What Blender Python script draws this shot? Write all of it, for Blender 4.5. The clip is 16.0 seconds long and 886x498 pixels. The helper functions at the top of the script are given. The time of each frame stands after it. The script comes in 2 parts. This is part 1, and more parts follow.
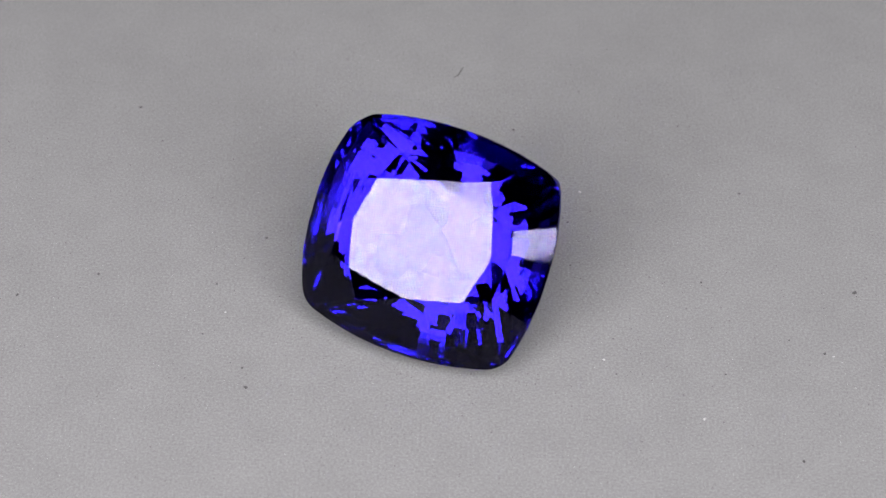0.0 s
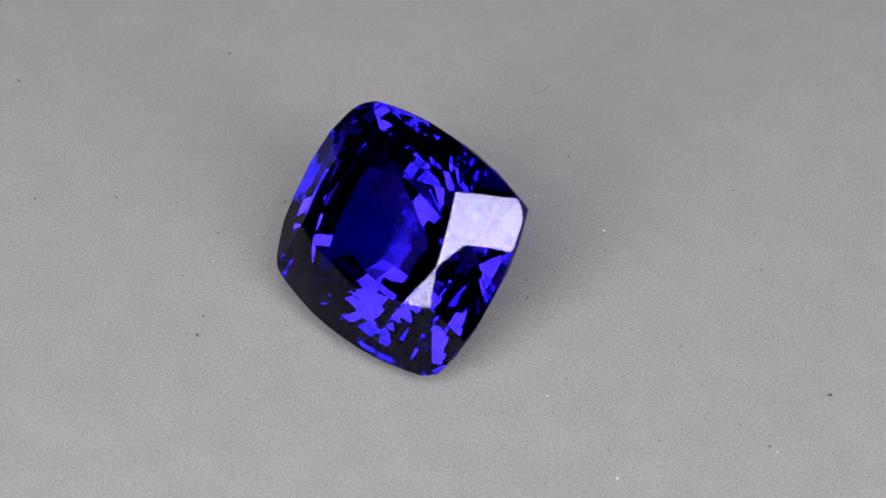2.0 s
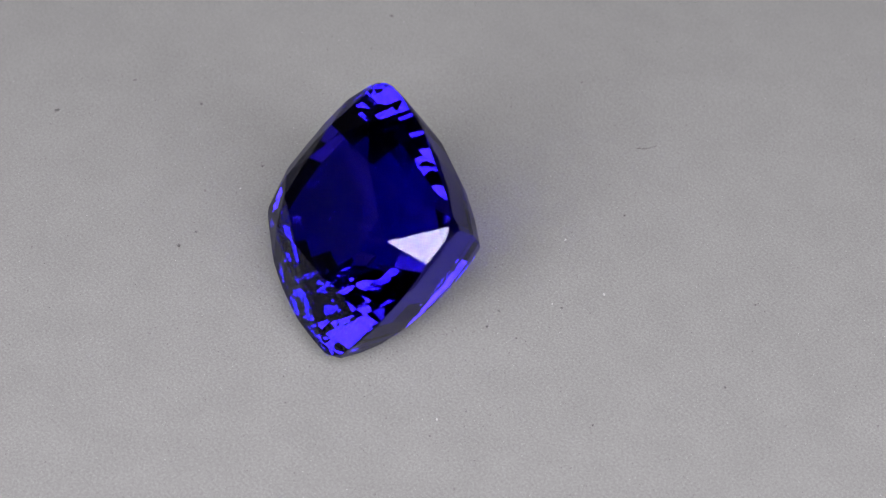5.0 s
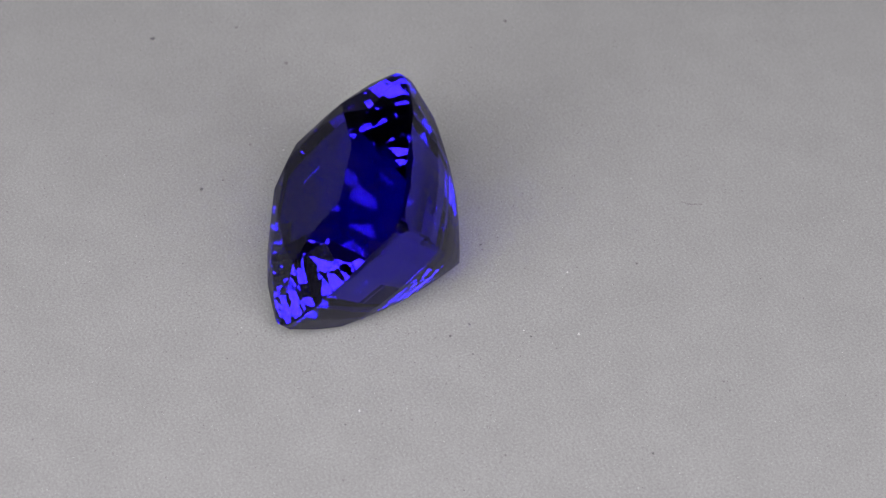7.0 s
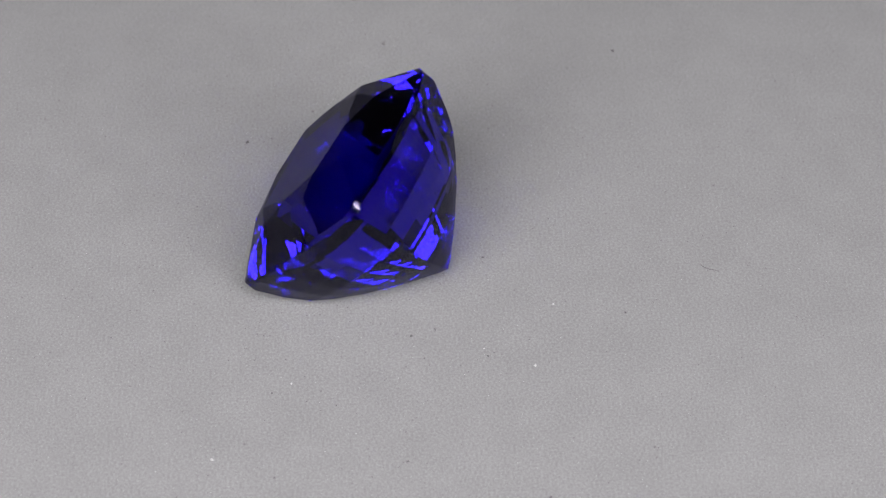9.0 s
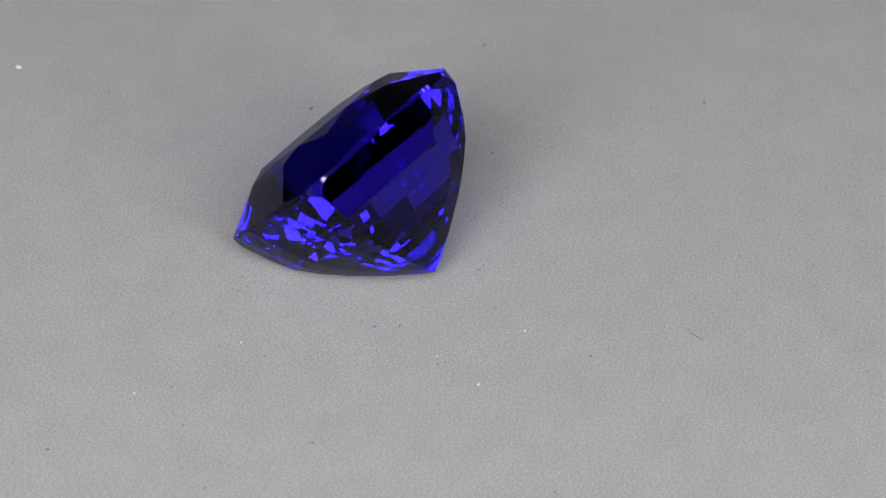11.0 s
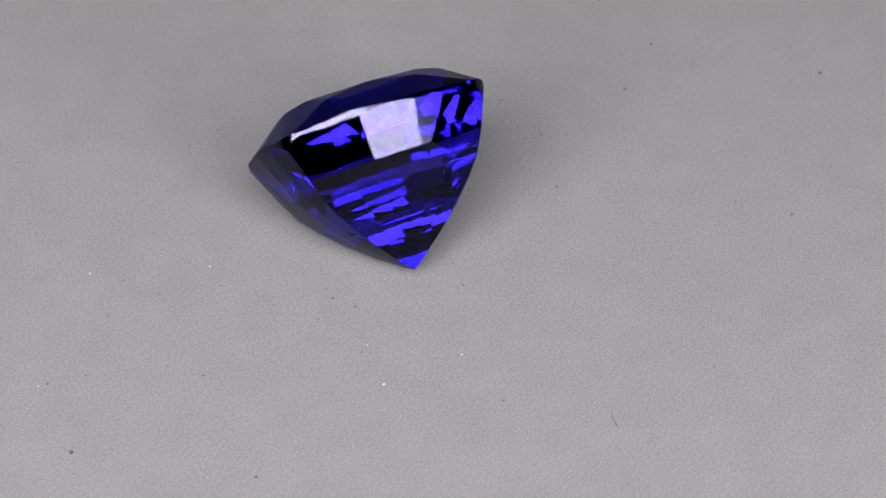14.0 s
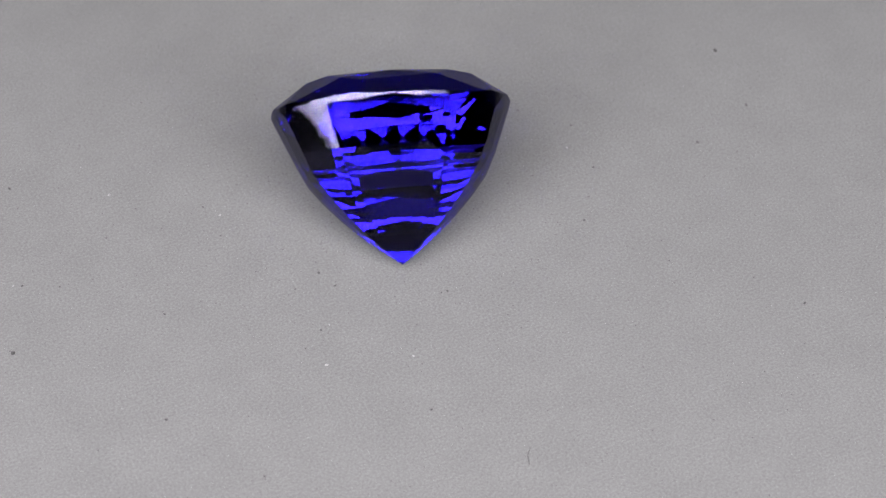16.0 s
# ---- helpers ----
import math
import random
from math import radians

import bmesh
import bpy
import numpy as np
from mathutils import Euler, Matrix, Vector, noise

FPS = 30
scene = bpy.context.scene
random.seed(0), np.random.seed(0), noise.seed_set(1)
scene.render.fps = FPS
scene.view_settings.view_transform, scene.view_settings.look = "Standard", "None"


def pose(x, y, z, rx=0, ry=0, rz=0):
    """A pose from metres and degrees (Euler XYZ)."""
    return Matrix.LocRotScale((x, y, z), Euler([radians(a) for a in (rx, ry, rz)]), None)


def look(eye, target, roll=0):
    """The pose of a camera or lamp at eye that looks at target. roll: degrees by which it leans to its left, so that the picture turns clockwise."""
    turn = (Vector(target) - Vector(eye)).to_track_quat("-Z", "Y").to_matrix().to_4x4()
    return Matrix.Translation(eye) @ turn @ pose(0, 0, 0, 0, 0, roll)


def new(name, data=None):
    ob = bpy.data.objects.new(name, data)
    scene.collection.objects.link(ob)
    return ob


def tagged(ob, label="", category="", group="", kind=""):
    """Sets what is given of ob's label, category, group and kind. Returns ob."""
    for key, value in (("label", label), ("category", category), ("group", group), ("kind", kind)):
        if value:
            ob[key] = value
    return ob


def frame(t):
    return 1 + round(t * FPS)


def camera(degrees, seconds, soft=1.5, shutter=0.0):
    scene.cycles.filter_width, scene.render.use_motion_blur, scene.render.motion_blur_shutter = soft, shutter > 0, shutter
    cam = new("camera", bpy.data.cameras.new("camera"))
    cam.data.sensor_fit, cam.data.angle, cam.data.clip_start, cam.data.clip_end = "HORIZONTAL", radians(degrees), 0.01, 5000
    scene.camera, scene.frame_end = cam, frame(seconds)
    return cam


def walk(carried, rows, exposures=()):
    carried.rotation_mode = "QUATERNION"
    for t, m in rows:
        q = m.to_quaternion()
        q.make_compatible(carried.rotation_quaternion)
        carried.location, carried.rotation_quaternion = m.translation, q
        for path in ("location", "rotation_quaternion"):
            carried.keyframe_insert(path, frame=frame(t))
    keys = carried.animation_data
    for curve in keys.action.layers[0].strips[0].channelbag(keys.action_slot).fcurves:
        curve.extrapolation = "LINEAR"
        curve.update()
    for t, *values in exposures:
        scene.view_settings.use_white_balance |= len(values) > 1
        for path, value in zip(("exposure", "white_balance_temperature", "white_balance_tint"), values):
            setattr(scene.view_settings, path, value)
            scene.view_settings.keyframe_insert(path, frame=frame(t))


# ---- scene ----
cam = camera(19.61, 16.0, soft=1.35)
SPIN = 9.64            # degrees per second, clockwise seen from above
MM = 0.001
EYE = (0.00081, -0.10948, 0.10918)
AIM = (0.00081, 0.00054, 0.0)
CAMERA_POSE = look(EYE, AIM, 1.365)
cam.data.dof.use_dof = True
cam.data.dof.focus_distance = 0.151
cam.data.dof.aperture_fstop = 80
walk(cam, [(0.0, CAMERA_POSE), (16.0, CAMERA_POSE)])

# ---- light ----
world = bpy.data.worlds.new("world")
scene.world = world
world.use_nodes = True
world.node_tree.nodes["Background"].inputs[0].default_value = (0.9, 0.92, 1.0, 1)
world.node_tree.nodes["Background"].inputs[1].default_value = 0.02
scene.view_settings.exposure = 0.0

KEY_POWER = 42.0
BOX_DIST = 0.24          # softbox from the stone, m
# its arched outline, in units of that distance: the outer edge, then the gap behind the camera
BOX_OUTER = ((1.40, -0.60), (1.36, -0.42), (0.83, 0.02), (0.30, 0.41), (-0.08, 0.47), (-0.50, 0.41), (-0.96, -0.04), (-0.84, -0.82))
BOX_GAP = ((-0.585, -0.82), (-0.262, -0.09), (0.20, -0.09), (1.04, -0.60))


# ---- materials ----
def material(name):
    m = bpy.data.materials.new(name)
    m.use_nodes = True
    nodes, links = m.node_tree.nodes, m.node_tree.links
    return m, nodes, links, nodes["Principled BSDF"]


def noise_node(nodes, links, coords, scale, detail=4.0, rough=0.6):
    n = nodes.new("ShaderNodeTexNoise")
    n.inputs["Scale"].default_value = scale
    n.inputs["Detail"].default_value = detail
    n.inputs["Roughness"].default_value = rough
    links.new(coords.outputs["Object"], n.inputs["Vector"])
    return n


def ramp_node(nodes, links, source, stops):
    r = nodes.new("ShaderNodeValToRGB")
    e = r.color_ramp.elements
    while len(e) < len(stops):
        e.new(0.5)
    for el, (p, c) in zip(e, stops):
        el.position, el.color = p, (*c, 1) if len(c) == 3 else c
    links.new(source, r.inputs["Fac"])
    return r


def mixed(nodes, links, kind, fac, a, b):
    m = nodes.new("ShaderNodeMix")
    m.data_type, m.blend_type = "RGBA", kind
    m.inputs["Factor"].default_value = fac
    links.new(a, m.inputs["A"])
    links.new(b, m.inputs["B"])
    return m.outputs["Result"]


def grey_card():
    m, nodes, links, p = material("grey_card")
    co = nodes.new("ShaderNodeTexCoord")
    grain = noise_node(nodes, links, co, 7000, 3, 0.7)
    blotch = noise_node(nodes, links, co, 320, 5, 0.6)
    tint = ramp_node(nodes, links, grain.outputs["Fac"], [(0.28, (0.0425, 0.0421, 0.0428)), (0.5, (0.0580, 0.0575, 0.0584)), (0.72, (0.0760, 0.0752, 0.0766))])
    wash = ramp_node(nodes, links, blotch.outputs["Fac"], [(0.32, (0.93, 0.93, 0.93)), (0.68, (1.02, 1.02, 1.02))])
    links.new(mixed(nodes, links, "MULTIPLY", 1.0, tint.outputs["Color"], wash.outputs["Color"]), p.inputs["Base Color"])
    p.inputs["Roughness"].default_value = 0.85
    p.inputs["Specular IOR Level"].default_value = 0.25
    bump = nodes.new("ShaderNodeBump")
    bump.inputs["Strength"].default_value = 0.25
    bump.inputs["Distance"].default_value = 0.00008
    links.new(grain.outputs["Fac"], bump.inputs["Height"])
    links.new(bump.outputs["Normal"], p.inputs["Normal"])
    return m


def plain_paint(name, colour, rough, scale, strength=0.12):
    m, nodes, links, p = material(name)
    co = nodes.new("ShaderNodeTexCoord")
    n = noise_node(nodes, links, co, scale, 5)
    lo, hi = [c * (1 - strength) for c in colour], [min(1, c * (1 + strength)) for c in colour]
    r = ramp_node(nodes, links, n.outputs["Fac"], [(0.3, lo), (0.7, hi)])
    links.new(r.outputs["Color"], p.inputs["Base Color"])
    p.inputs["Roughness"].default_value = rough
    return m


def blue_gem(name, rough):
    """Clear blue stone: it colours what passes through and, a little, each mirroring inside."""
    m, nodes, links, p = material(name)
    tint = (0.174, 0.116, 0.77)
    p.inputs["Base Color"].default_value = (*[c * c for c in tint], 1)
    p.inputs["Transmission Weight"].default_value = 1.0
    p.inputs["Specular Tint"].default_value = (0.25, 0.24, 0.29, 1)
    inside, gloss, fresnel, mix, blend = (nodes.new("ShaderNode" + k) for k in ("BsdfRefraction", "BsdfGlossy", "Fresnel", "MixShader", "MixShader"))
    inside.inputs["Color"].default_value = (*tint, 1)
    gloss.inputs["Color"].default_value = (0.215, 0.207, 0.355, 1)
    for node in (p, inside, gloss):
        node.inputs["Roughness"].default_value = rough
    for node in (p, inside, fresnel):
        node.inputs["IOR"].default_value = 1.74
    links.new(fresnel.outputs["Fac"], mix.inputs[0])
    links.new(inside.outputs[0], mix.inputs[1])
    links.new(gloss.outputs[0], mix.inputs[2])
    blend.inputs[0].default_value = 0.72
    links.new(p.outputs[0], blend.inputs[1])
    links.new(mix.outputs[0], blend.inputs[2])
    links.new(blend.outputs[0], nodes["Material Output"].inputs["Surface"])
    return m


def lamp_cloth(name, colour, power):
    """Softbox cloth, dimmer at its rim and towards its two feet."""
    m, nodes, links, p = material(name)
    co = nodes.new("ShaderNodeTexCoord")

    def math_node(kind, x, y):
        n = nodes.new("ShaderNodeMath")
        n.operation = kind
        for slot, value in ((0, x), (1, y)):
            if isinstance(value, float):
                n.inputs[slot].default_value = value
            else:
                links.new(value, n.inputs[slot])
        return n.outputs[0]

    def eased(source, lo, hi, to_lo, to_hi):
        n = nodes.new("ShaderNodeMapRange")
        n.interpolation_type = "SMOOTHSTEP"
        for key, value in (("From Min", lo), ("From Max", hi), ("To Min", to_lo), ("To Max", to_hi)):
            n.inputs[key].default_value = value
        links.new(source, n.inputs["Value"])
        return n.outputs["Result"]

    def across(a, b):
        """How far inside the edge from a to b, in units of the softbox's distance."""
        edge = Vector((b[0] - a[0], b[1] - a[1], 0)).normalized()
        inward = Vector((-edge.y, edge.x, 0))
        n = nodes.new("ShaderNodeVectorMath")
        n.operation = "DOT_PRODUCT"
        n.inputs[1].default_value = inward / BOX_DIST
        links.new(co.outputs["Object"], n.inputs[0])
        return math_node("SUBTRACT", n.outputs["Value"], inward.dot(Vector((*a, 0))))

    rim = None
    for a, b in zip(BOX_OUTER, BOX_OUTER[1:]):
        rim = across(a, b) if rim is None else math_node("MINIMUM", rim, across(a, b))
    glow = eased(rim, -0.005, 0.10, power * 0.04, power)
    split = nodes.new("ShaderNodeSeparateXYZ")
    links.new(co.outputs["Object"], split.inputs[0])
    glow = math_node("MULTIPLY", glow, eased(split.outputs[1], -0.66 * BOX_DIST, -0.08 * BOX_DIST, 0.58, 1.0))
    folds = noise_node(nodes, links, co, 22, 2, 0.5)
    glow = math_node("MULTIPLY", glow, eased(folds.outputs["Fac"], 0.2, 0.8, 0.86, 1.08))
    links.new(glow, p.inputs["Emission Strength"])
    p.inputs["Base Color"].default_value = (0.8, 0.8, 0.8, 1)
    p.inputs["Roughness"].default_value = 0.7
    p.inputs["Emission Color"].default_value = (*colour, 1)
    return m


CARD = grey_card()
GEM = blue_gem("blue_gem", 0.0)
GEM_RIM = blue_gem("ground_gem_rim", 0.07)
WALL = plain_paint("studio_wall", (0.20, 0.20, 0.205), 0.9, 6)
TABLE = plain_paint("studio_table", (0.12, 0.12, 0.123), 0.7, 40)
BLACK = plain_paint("black_fabric", (0.02, 0.02, 0.02), 0.8, 300)
DARK_SPECK = plain_paint("dark_speck", (0.012, 0.011, 0.012), 0.9, 9000, 0.3)
PALE_SPECK = plain_paint("pale_speck", (0.115, 0.115, 0.115), 0.9, 9000, 0.1)
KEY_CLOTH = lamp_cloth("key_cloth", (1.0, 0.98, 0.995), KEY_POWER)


# ---- mesh helpers ----
def mesh_of(name, bm, mat):
    me = bpy.data.meshes.new(name)
    bm.to_mesh(me)
    bm.free()
    me.materials.append(mat)
    return me


def thing(name, bm, mat, label, category, kind="", group=""):
    return tagged(new(name, mesh_of(name, bm, mat)), label, category, group, kind)


def part(name, bm, mat, parent, label=""):
    ob = new(name, mesh_of(name, bm, mat))
    ob.parent = parent
    return tagged(ob, label)


def box(bm, x0, y0, z0, x1, y1, z1):
    geom = bmesh.ops.create_cube(bm, size=1.0)["verts"]
    bmesh.ops.scale(bm, vec=(x1 - x0, y1 - y0, z1 - z0), verts=geom)
    bmesh.ops.translate(bm, vec=((x0 + x1) / 2, (y0 + y1) / 2, (z0 + z1) / 2), verts=geom)


# ---- the room ----
def slab(name, lo, hi, mat, label, category):
    bm = bmesh.new()
    box(bm, *lo, *hi)
    return thing(name, bm, mat, label, category, "structure")


def room():
    slab("floor", (-1.3, -1.3, -0.80), (1.3, 1.3, -0.74), WALL, "plain grey studio floor", "floor")
    slab("wall_north", (-1.36, 1.3, -0.80), (1.36, 1.36, 1.5), WALL, "plain grey studio wall", "wall")
    slab("wall_south", (-1.36, -1.36, -0.80), (1.36, -1.3, 1.5), WALL, "plain grey studio wall", "wall")
    slab("wall_east", (1.3, -1.3, -0.80), (1.36, 1.3, 1.5), WALL, "plain grey studio wall", "wall")
    slab("wall_west", (-1.36, -1.3, -0.80), (-1.3, 1.3, 1.5), WALL, "plain grey studio wall", "wall")
    slab("ceiling", (-1.36, -1.36, 1.5), (1.36, 1.36, 1.56), WALL, "plain grey studio ceiling", "ceiling")
    slab("table_block", (-0.6, -0.45, -0.74), (0.6, 0.45, -0.0015), TABLE, "plain grey studio table block under the card", "table")


# ---- the softbox behind the camera, mirrored in the facets ----
def arch_outline():
    """An arch with its gap below, where the camera stands in front of it."""
    return [(x * BOX_DIST, y * BOX_DIST) for x, y in BOX_OUTER + BOX_GAP]


def ring_faces(bm, lo, hi):
    for i in range(len(lo)):
        j = (i + 1) % len(lo)
        bm.faces.new((lo[i], lo[j], hi[j], hi[i]))


def lights():
    target = Vector((0, -0.0055, 0.006))
    way = (Vector(EYE) - target).normalized()
    root = new("softbox")
    tagged(root, "wide arched white cloth softbox with black housing round the camera", "softbox")
    root.matrix_world = look(target + way * BOX_DIST, target)
    pts = arch_outline()
    bm = bmesh.new()
    cloth = [bm.verts.new((x, y, 0.0)) for x, y in pts]
    for ring in ((2, 3, 4, 5, 6, 9, 10), (6, 7, 8, 9), (11, 0, 1, 2, 10)):   # top, and the two legs of the arch
        bm.faces.new([cloth[i] for i in ring])
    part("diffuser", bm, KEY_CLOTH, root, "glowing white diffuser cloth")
    bm = bmesh.new()
    front = [bm.verts.new((x * 1.02, y * 1.02, -0.006)) for x, y in pts]
    lip = [bm.verts.new((x * 1.001, y * 1.001, -0.006)) for x, y in pts]
    seat = [bm.verts.new((x * 1.001, y * 1.001, 0.008)) for x, y in pts]
    back = [bm.verts.new((x * 0.7, y * 0.7, 0.12)) for x, y in pts]
    ring_faces(bm, front, lip)
    ring_faces(bm, lip, seat)
    ring_faces(bm, back, front)
    bmesh.ops.triangulate(bm, faces=[bm.faces.new(back), bm.faces.new(seat)], ngon_method="EAR_CLIP")
    part("housing", bm, BLACK, root, "black fabric housing")
    for sx in (-0.15, 0.20):
        foot = root.matrix_world @ Vector((sx, -0.05, 0.10))
        bm = bmesh.new()
        bmesh.ops.create_cone(bm, cap_ends=True, segments=16, radius1=0.009, radius2=0.009, depth=1.0)
        height = foot.z + 0.0015
        bmesh.ops.scale(bm, vec=(1, 1, height), verts=bm.verts[:])
        bmesh.ops.translate(bm, vec=(foot.x, foot.y, foot.z - height / 2), verts=bm.verts[:])
        bmesh.ops.transform(bm, matrix=root.matrix_world.inverted(), verts=bm.verts[:])
        part("stand", bm, BLACK, root, "black metal stand")


# ---- the turning card ----
def grey_disc():
    bm = bmesh.new()
    n, r, z = 128, 0.16, -0.0015
    rings = []
    for rr, zz in ((r - 0.0004, z), (r, z + 0.0003), (r, -0.0003), (r - 0.0004, 0.0)):
        rings.append([bm.verts.new((rr * math.cos(2 * math.pi * i / n), rr * math.sin(2 * math.pi * i / n), zz)) for i in range(n)])
    for lo, hi in zip(rings, rings[1:]):
        for i in range(n):
            j = (i + 1) % n
            bm.faces.new((lo[i], lo[j], hi[j], hi[i]))
    bm.faces.new(rings[-1])
    bm.faces.new(rings[0][::-1])
    return thing("card_disc", bm, CARD, "matt grey grainy card disc turning under the gemstone", "card")


# ---- dust on the card: x, y, size, mm ----
DARK_DUST = ((25.4, -2.4, 0.13), (-24.3, -4.2, 0.10), (19.1, 6.0, 0.08), (5.1, 11.4, 0.09), (16.3, -1.8, 0.07), (-18.7, 12.7, 0.09), (-9.9, 1.1, 0.08), (-19.7, -2.3, 0.10),
             (-12.6, -2.9, 0.08), (-13.1, -7.0, 0.06), (-10.6, -9.6, 0.07), (-10.3, -11.1, 0.11), (21.2, -6.4, 0.06), (23.2, -7.4, 0.08), (17.3, -9.2, 0.06), (14.8, -10.9, 0.06))
MORE_DUST = ((21.3, -15.7, 0.10), (11.0, -9.4, 0.06), (6.7, -1.3, 0.08), (6.2, 0.1, 0.07), (8.5, -0.6, 0.06), (0.3, 3.2, 0.08), (8.4, 3.1, 0.07), (9.8, 4.1, 0.05), (-25.1, -9.7, 0.14), (-30.2, 5.3, 0.12),
             (15.6, 12.1, 0.06), (10.9, -6.6, 0.06), (-17.0, 9.6, 0.05), (-5.7, 17.9, 0.05))
PALE_DUST = ((15.9, -12.7, 0.09), (10.3, -8.3, 0.07), (4.3, 7.2, 0.07), (9.2, 5.8, 0.09), (-8.2, -30.4, 0.20), (7.8, 2.9, 0.05), (23.7, -7.6, 0.06), (-11.9, -5.2, 0.05))


def grain_into(bm, x, y, size, rng, flat=0.6):
    """One crumb of dust, uneven and lying flat, mm to m."""
    made = bmesh.ops.create_icosphere(bm, subdivisions=1, radius=size * MM)["verts"]
    turn = rng.uniform(0, 6.28)
    for v in made:
        v.co *= rng.uniform(0.65, 1.2)
        v.co.x *= 1.35
        v.co = Matrix.Rotation(turn, 3, "Z") @ v.co
        v.co.z = v.co.z * flat + size * MM * 0.4
    bmesh.ops.translate(bm, vec=(x * MM, y * MM, 0), verts=made)


def dust(disc):
    rng = random.Random(5)
    for rows, mat, label in ((DARK_DUST + MORE_DUST, DARK_SPECK, "dark dust speck"), (PALE_DUST, PALE_SPECK, "pale dust speck")):
        for x, y, size in rows:
            bm = bmesh.new()
            grain_into(bm, x, y, size, rng)
            part("speck", bm, mat, disc, label)
    # a fine curled fibre
    bm = bmesh.new()
    last = None
    for i in range(9):
        f = i / 8
        x, y = 1.2 + 0.75 * f + 0.1 * math.sin(5 * f), 16.25 + 1.1 * f
        ring = [bm.verts.new(((x + 0.02 * math.cos(a)) * MM, y * MM, (0.03 + 0.02 * math.sin(a) + 0.05 * f * (1 - f)) * MM)) for a in (0, 1.57, 3.14, 4.71)]
        if last:
            ring_faces(bm, last, ring)
        last = ring
    part("fibre", bm, DARK_SPECK, disc, "thin dark fibre")
    # crumbs too small to pick apart
    for name, mat, count, lo, hi in (("dark_dust", DARK_SPECK, 3300, 0.012, 0.05), ("pale_dust", PALE_SPECK, 4200, 0.010, 0.028)):
        verts, faces = [], []
        for _ in range(count):
            r, a = 34 * math.sqrt(rng.random()), rng.uniform(0, 6.28)
            x, y = r * math.cos(a), r * math.sin(a)
            if mat is DARK_SPECK and rng.random() < 0.3:   # more has gathered round the stone, set thicker to stand in for contact shade
                x, y = rng.gauss(0.5, 6.5), rng.gauss(-6.0, 6.5)
            size, turn = lo + (hi - lo) * rng.random() ** 2.5, rng.uniform(0, 6.28)
            at = len(verts)
            for k in range(5):
                e = turn + 1.2566 * k
                rr = size * rng.uniform(0.6, 1.3)
                verts.append(((x + rr * math.cos(e)) * MM, (y + rr * math.sin(e)) * MM, 0.0))
            verts.append((x * MM, y * MM, size * 0.7 * MM))
            faces += [(at + k, at + (k + 1) % 5, at + 5) for k in range(5)]
        me = bpy.data.meshes.new(name)
        me.from_pydata(verts, [], faces)
        me.materials.append(mat)
        ob = new(name, me)
        ob.parent = disc
        tagged(ob, "", kind="stuff")


# ---- the gemstone ----
A, B, BULGE, RC = 7.17, 6.70, 0.125, 1.90   # half sizes, side bulge and corner radius, mm
CROWN, LEAN, SLOPE = 1.94, 0.018, 28.0       # table height, mm, and how it rises along x; slope of the corner mains
# corners of the table and, between each and the next, where star and mains meet: x, y, mm
TABLE_TIPS = ((-3.56, -2.61), (-4.18, 0.00), (-3.51, 2.73), (-0.23, 3.65), (3.54, 2.78), (4.15, 0.42), (3.34, -2.38), (-0.01, -3.25))
STAR_TIPS = ((-4.88, -2.20), (-4.88, 2.20), (-2.75, 4.53), (2.75, 4.53), (4.86, 2.37), (4.85, -1.83), (2.75, -4.30), (-2.75, -4.30))
HALVES = (((86.0, 33.0), (71.9, 35.5)), ((3.0, 37.0), (23.5, 35.6)))   # turn and slope of the halves, on the long sides and on the ends
STEPS = ((0.0, 1.0), (-2.75, 0.858), (-4.05, 0.766), (-5.10, 0.650), (-6.30, 0.494), (-7.40, 0.325), (-8.30, 0.168), (-9.19, 0.0))
UNDER, EAST, WEST, NORTH = 0.05, -0.03, -0.01, -0.03       # how the sides differ at half depth


def cushion_support(phi):
    """How far the cushion outline reaches in the direction phi, mm."""
    a, b = A - RC, B - RC
    cx, cy = a - BULGE * b, b - BULGE * a
    c, s = abs(math.cos(phi)), abs(math.sin(phi))
    best = cx * c + cy * s
    for half, sag, dist, along, out in ((cy, a - cx, a, s, c), (cx, b - cy, b, c, s)):
        rad = (half * half + sag * sag) / (2 * sag)
        if math.atan2(along, out) <= math.asin(half / rad):
            best = max(best, (dist - rad) * out + rad)
    return best + RC


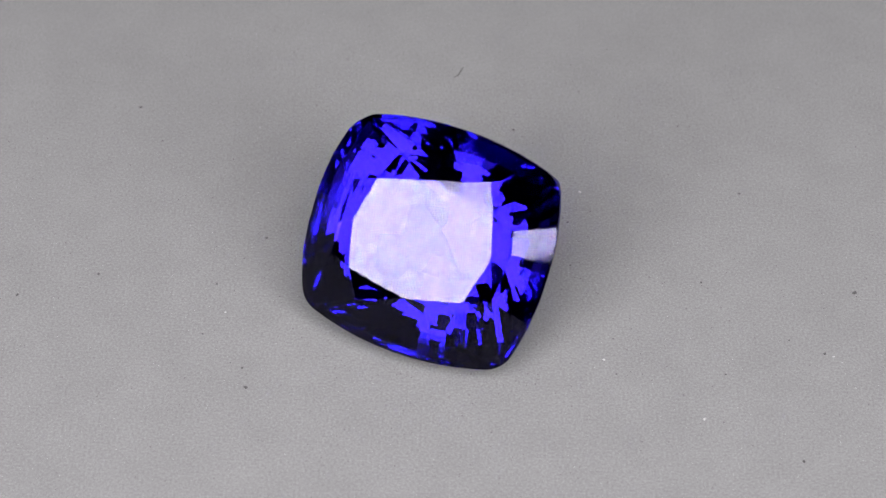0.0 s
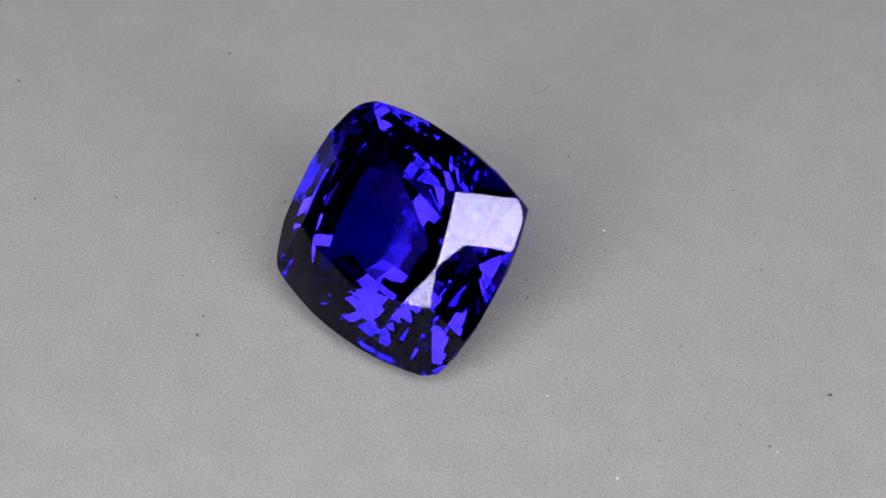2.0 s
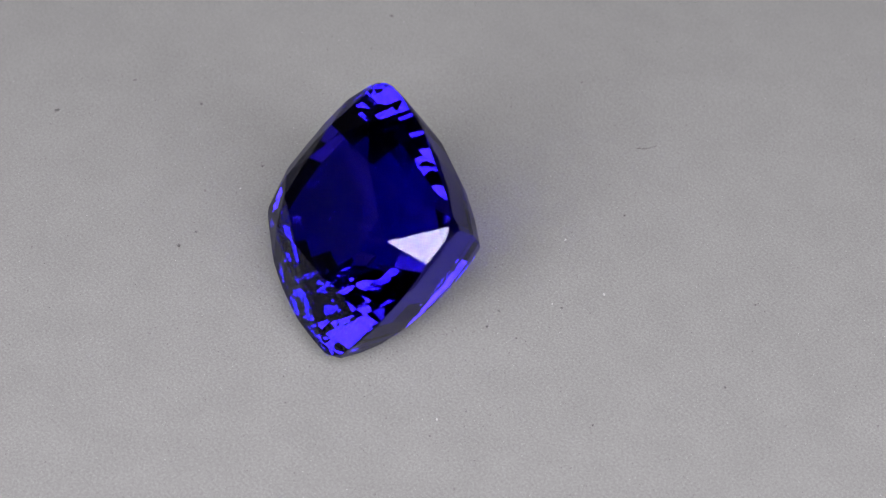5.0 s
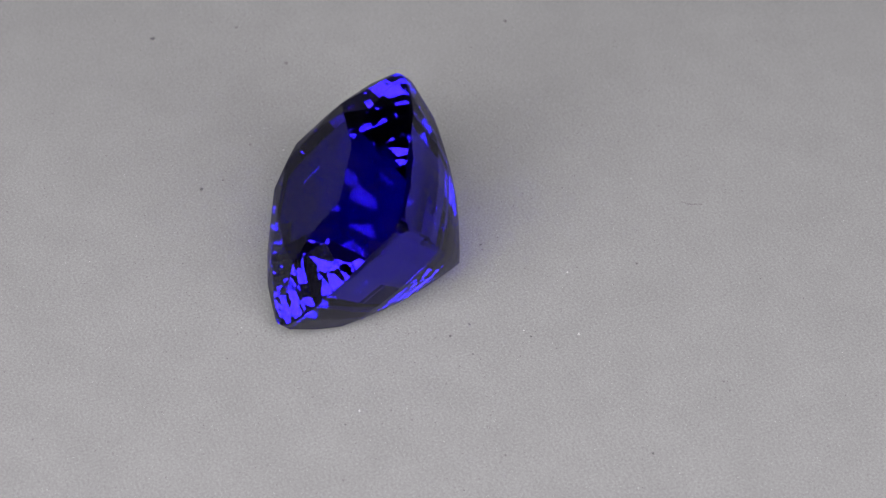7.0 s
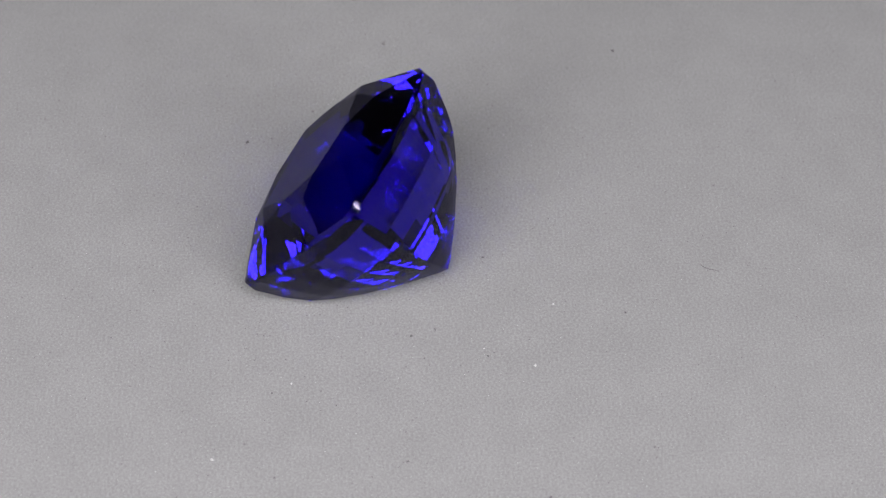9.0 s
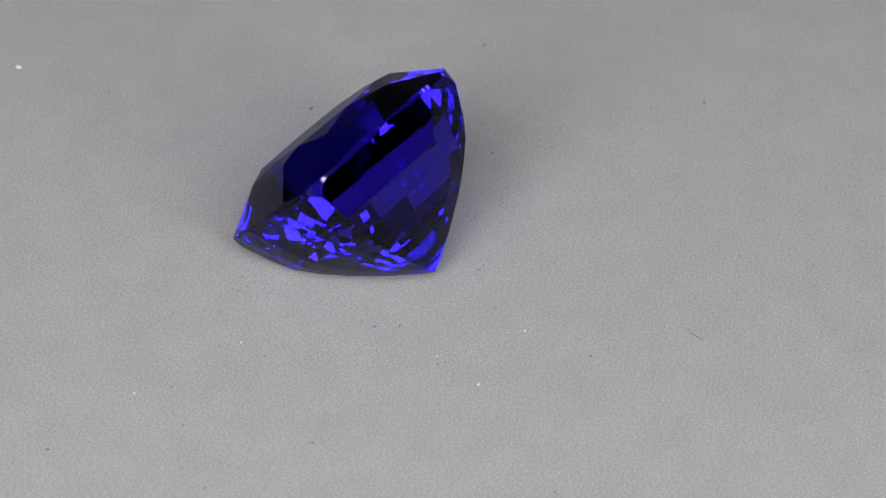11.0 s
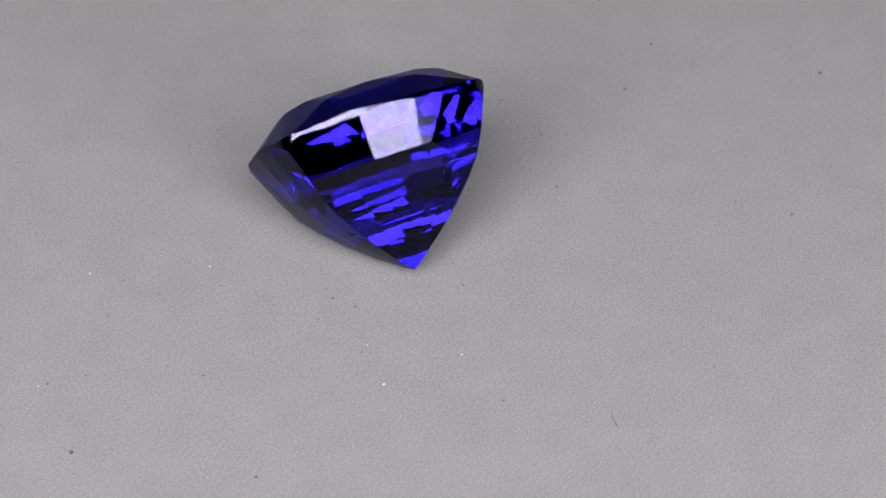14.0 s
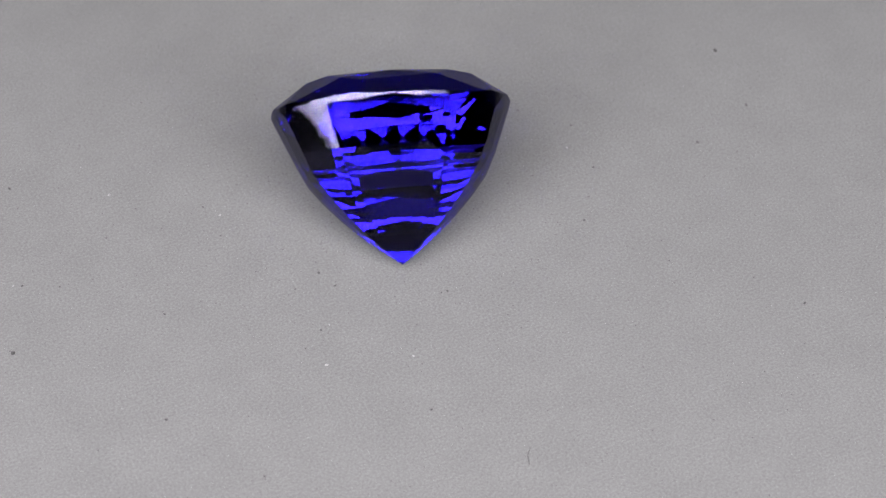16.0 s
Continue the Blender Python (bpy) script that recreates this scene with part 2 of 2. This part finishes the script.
def facet_planes():
    """Normal and offset of every facet, mm, table up, girdle at z = 0."""
    up = Vector((-LEAN, 0, 1)).normalized()
    planes = [(tuple(up), up.z * CROWN)]

    def through_points(p, q, r):
        n = (Vector(q) - Vector(p)).cross(Vector(r) - Vector(p)).normalized()
        n = n if n.z > 0 else -n
        planes.append((tuple(n), n.dot(Vector(p))))
        return n, n.dot(Vector(p))

    def crown():
        """A cushion brilliant: eight mains, eight stars and sixteen halves round the table."""
        tips = [Vector((x, y, CROWN + LEAN * x)) for x, y in TABLE_TIPS]
        stars = [Vector((x, y, 0)) for x, y in STAR_TIPS]
        mains = {}
        for i in (0, 2, 4, 6):
            turn, lean = math.atan2(tips[i].y, tips[i].x), radians(SLOPE)
            turn += radians(11.5) * (1 if i in (0, 4) else -1)
            n = Vector((math.sin(lean) * math.cos(turn), math.sin(lean) * math.sin(turn), math.cos(lean)))
            mains[i] = (n, n.dot(tips[i]))
            planes.append((tuple(n), mains[i][1]))
            for w in (stars[i - 1], stars[i]):
                w.z = (mains[i][1] - n.x * w.x - n.y * w.y) / n.z
        for i in range(8):
            through_points(tips[i], tips[(i + 1) % 8], stars[i])
            if i % 2:
                mains[i] = through_points(tips[i], stars[i - 1], stars[i])
        for w in stars:
            for turn, lean in HALVES[abs(w.x) > abs(w.y)]:
                c, d, lean = math.cos(radians(turn)), math.sin(radians(turn)), radians(lean)
                n = Vector((math.sin(lean) * math.copysign(c, w.x), math.sin(lean) * math.copysign(d, w.y), math.cos(lean)))
                planes.append((tuple(n), n.dot(w)))

    def fullness(p, i):
        """The sides are not ground quite alike: the one that it lies on is fuller."""
        if i in (0, 7):
            return 1.0
        c, s = math.cos(p), math.sin(p)
        return 1 + (NORTH * max(0, s) ** 2 if i > 1 else 0) + UNDER * max(0, -s) ** 2 + EAST * max(0, c) ** 2 + WEST * max(0, -c) ** 2

    def pavilion(q, d, step):
        p, e = radians(q + d), radians(abs(d))
        half = (A if q % 180 == 0 else B) - 0.01
        if abs(d) > 10:
            reach = (half - 0.26) * math.cos(e) + 3.7 * math.sin(e)
        else:
            reach = half * math.cos(e) + 1.72 * math.sin(e)
        (z0, s0), (z1, s1) = STEPS[step], STEPS[step + 1]
        r0, r1 = reach * s0 * fullness(p, step), reach * s1 * fullness(p, step + 1)
        if step == 0 and q == 90 and d == 15:
            r1 -= 0.14   # this one leans in a little more
        length = math.hypot(r0 - r1, z0 - z1)
        out, down = (z0 - z1) / length, (r0 - r1) / length
        planes.append(((out * math.cos(p), out * math.sin(p), -down), out * r0 - down * z0))

    for k in range(4):
        q = 90 * k
        for d in (-15.8, -12.3, -8.8, -5.3, -1.8, 1.8, 5.3, 8.8, 12.3, 15.8, 21, 26, 31, 36, 41, 46, 51, 56, 61, 66, 70.5):
            p = radians(q + d)
            chip = 0.15 * max(0.0, math.cos(p - radians(139))) ** 12   # one corner is ground back a little
            planes.append(((math.cos(p), math.sin(p), 0), cushion_support(p) - chip))
    crown()
    for k in range(4):
        q = 90 * k
        for step in range(5):
            for d in (-15, -7.5, 0, 7.5, 15):
                pavilion(q, d, step)
        for d in (-9, 0, 9):
            pavilion(q, d, 5)
        pavilion(q, 0, 6)
    return planes


def gemstone():
    bm = bmesh.new()
    box(bm, -12, -12, -12, 12, 12, 6)
    for n, off in facet_planes():
        v = Vector(n)
        geom = bm.verts[:] + bm.edges[:] + bm.faces[:]
        cut = bmesh.ops.bisect_plane(bm, geom=geom, dist=1e-6, plane_co=v * off, plane_no=v, clear_outer=True)
        edges = [e for e in cut["geom_cut"] if isinstance(e, bmesh.types.BMEdge)]
        if len(edges) > 2:
            bmesh.ops.contextual_create(bm, geom=edges)
    bmesh.ops.remove_doubles(bm, verts=bm.verts[:], dist=0.004)
    bmesh.ops.recalc_face_normals(bm, faces=bm.faces[:])
    bmesh.ops.scale(bm, vec=(MM, MM, MM), verts=bm.verts[:])
    root = new("gemstone")
    tagged(root, "faceted deep violet-blue cushion-cut gemstone leaning on its pavilion", "gemstone")

    def cut_of(keep):
        piece = bm.copy()
        bmesh.ops.delete(piece, geom=[f for f in piece.faces if not keep(f.normal.z)], context="FACES")
        return piece

    crown = part("crown", cut_of(lambda z: 0.02 <= z < 0.9995), GEM, root)
    part("table_facet", cut_of(lambda z: z >= 0.9995), GEM, crown, "large flat octagonal table facet")
    part("girdle", cut_of(lambda z: abs(z) < 0.02), GEM_RIM, root, "thin finely ground girdle")
    part("pavilion", cut_of(lambda z: z <= -0.02), GEM, root, "deep stepped pavilion")
    bm.free()
    return root


GEM_TURN = Matrix(((0.9311, 0.2714, -0.2437), (-0.3596, 0.572, -0.7372), (-0.0607, 0.7741, 0.6302))).to_4x4()
GEM_PLACE = (-0.00001, -0.00576, 0.0069)


# ---- build ----
room()
lights()
disc = grey_disc()
dust(disc)
gem = gemstone()
GEM_POSE = Matrix.Translation(GEM_PLACE) @ GEM_TURN
low = min((GEM_POSE @ v.co).z for o in gem.children for v in o.data.vertices)
GEM_POSE = Matrix.Translation((0, 0, -low)) @ GEM_POSE


def motions():
    times = [i * 0.5 for i in range(33)]
    walk(disc, [(t, pose(0, 0, 0, 0, 0, -SPIN * t)) for t in times])
    walk(gem, [(t, pose(0, 0, 0, 0, 0, -SPIN * t) @ GEM_POSE) for t in times])


motions()
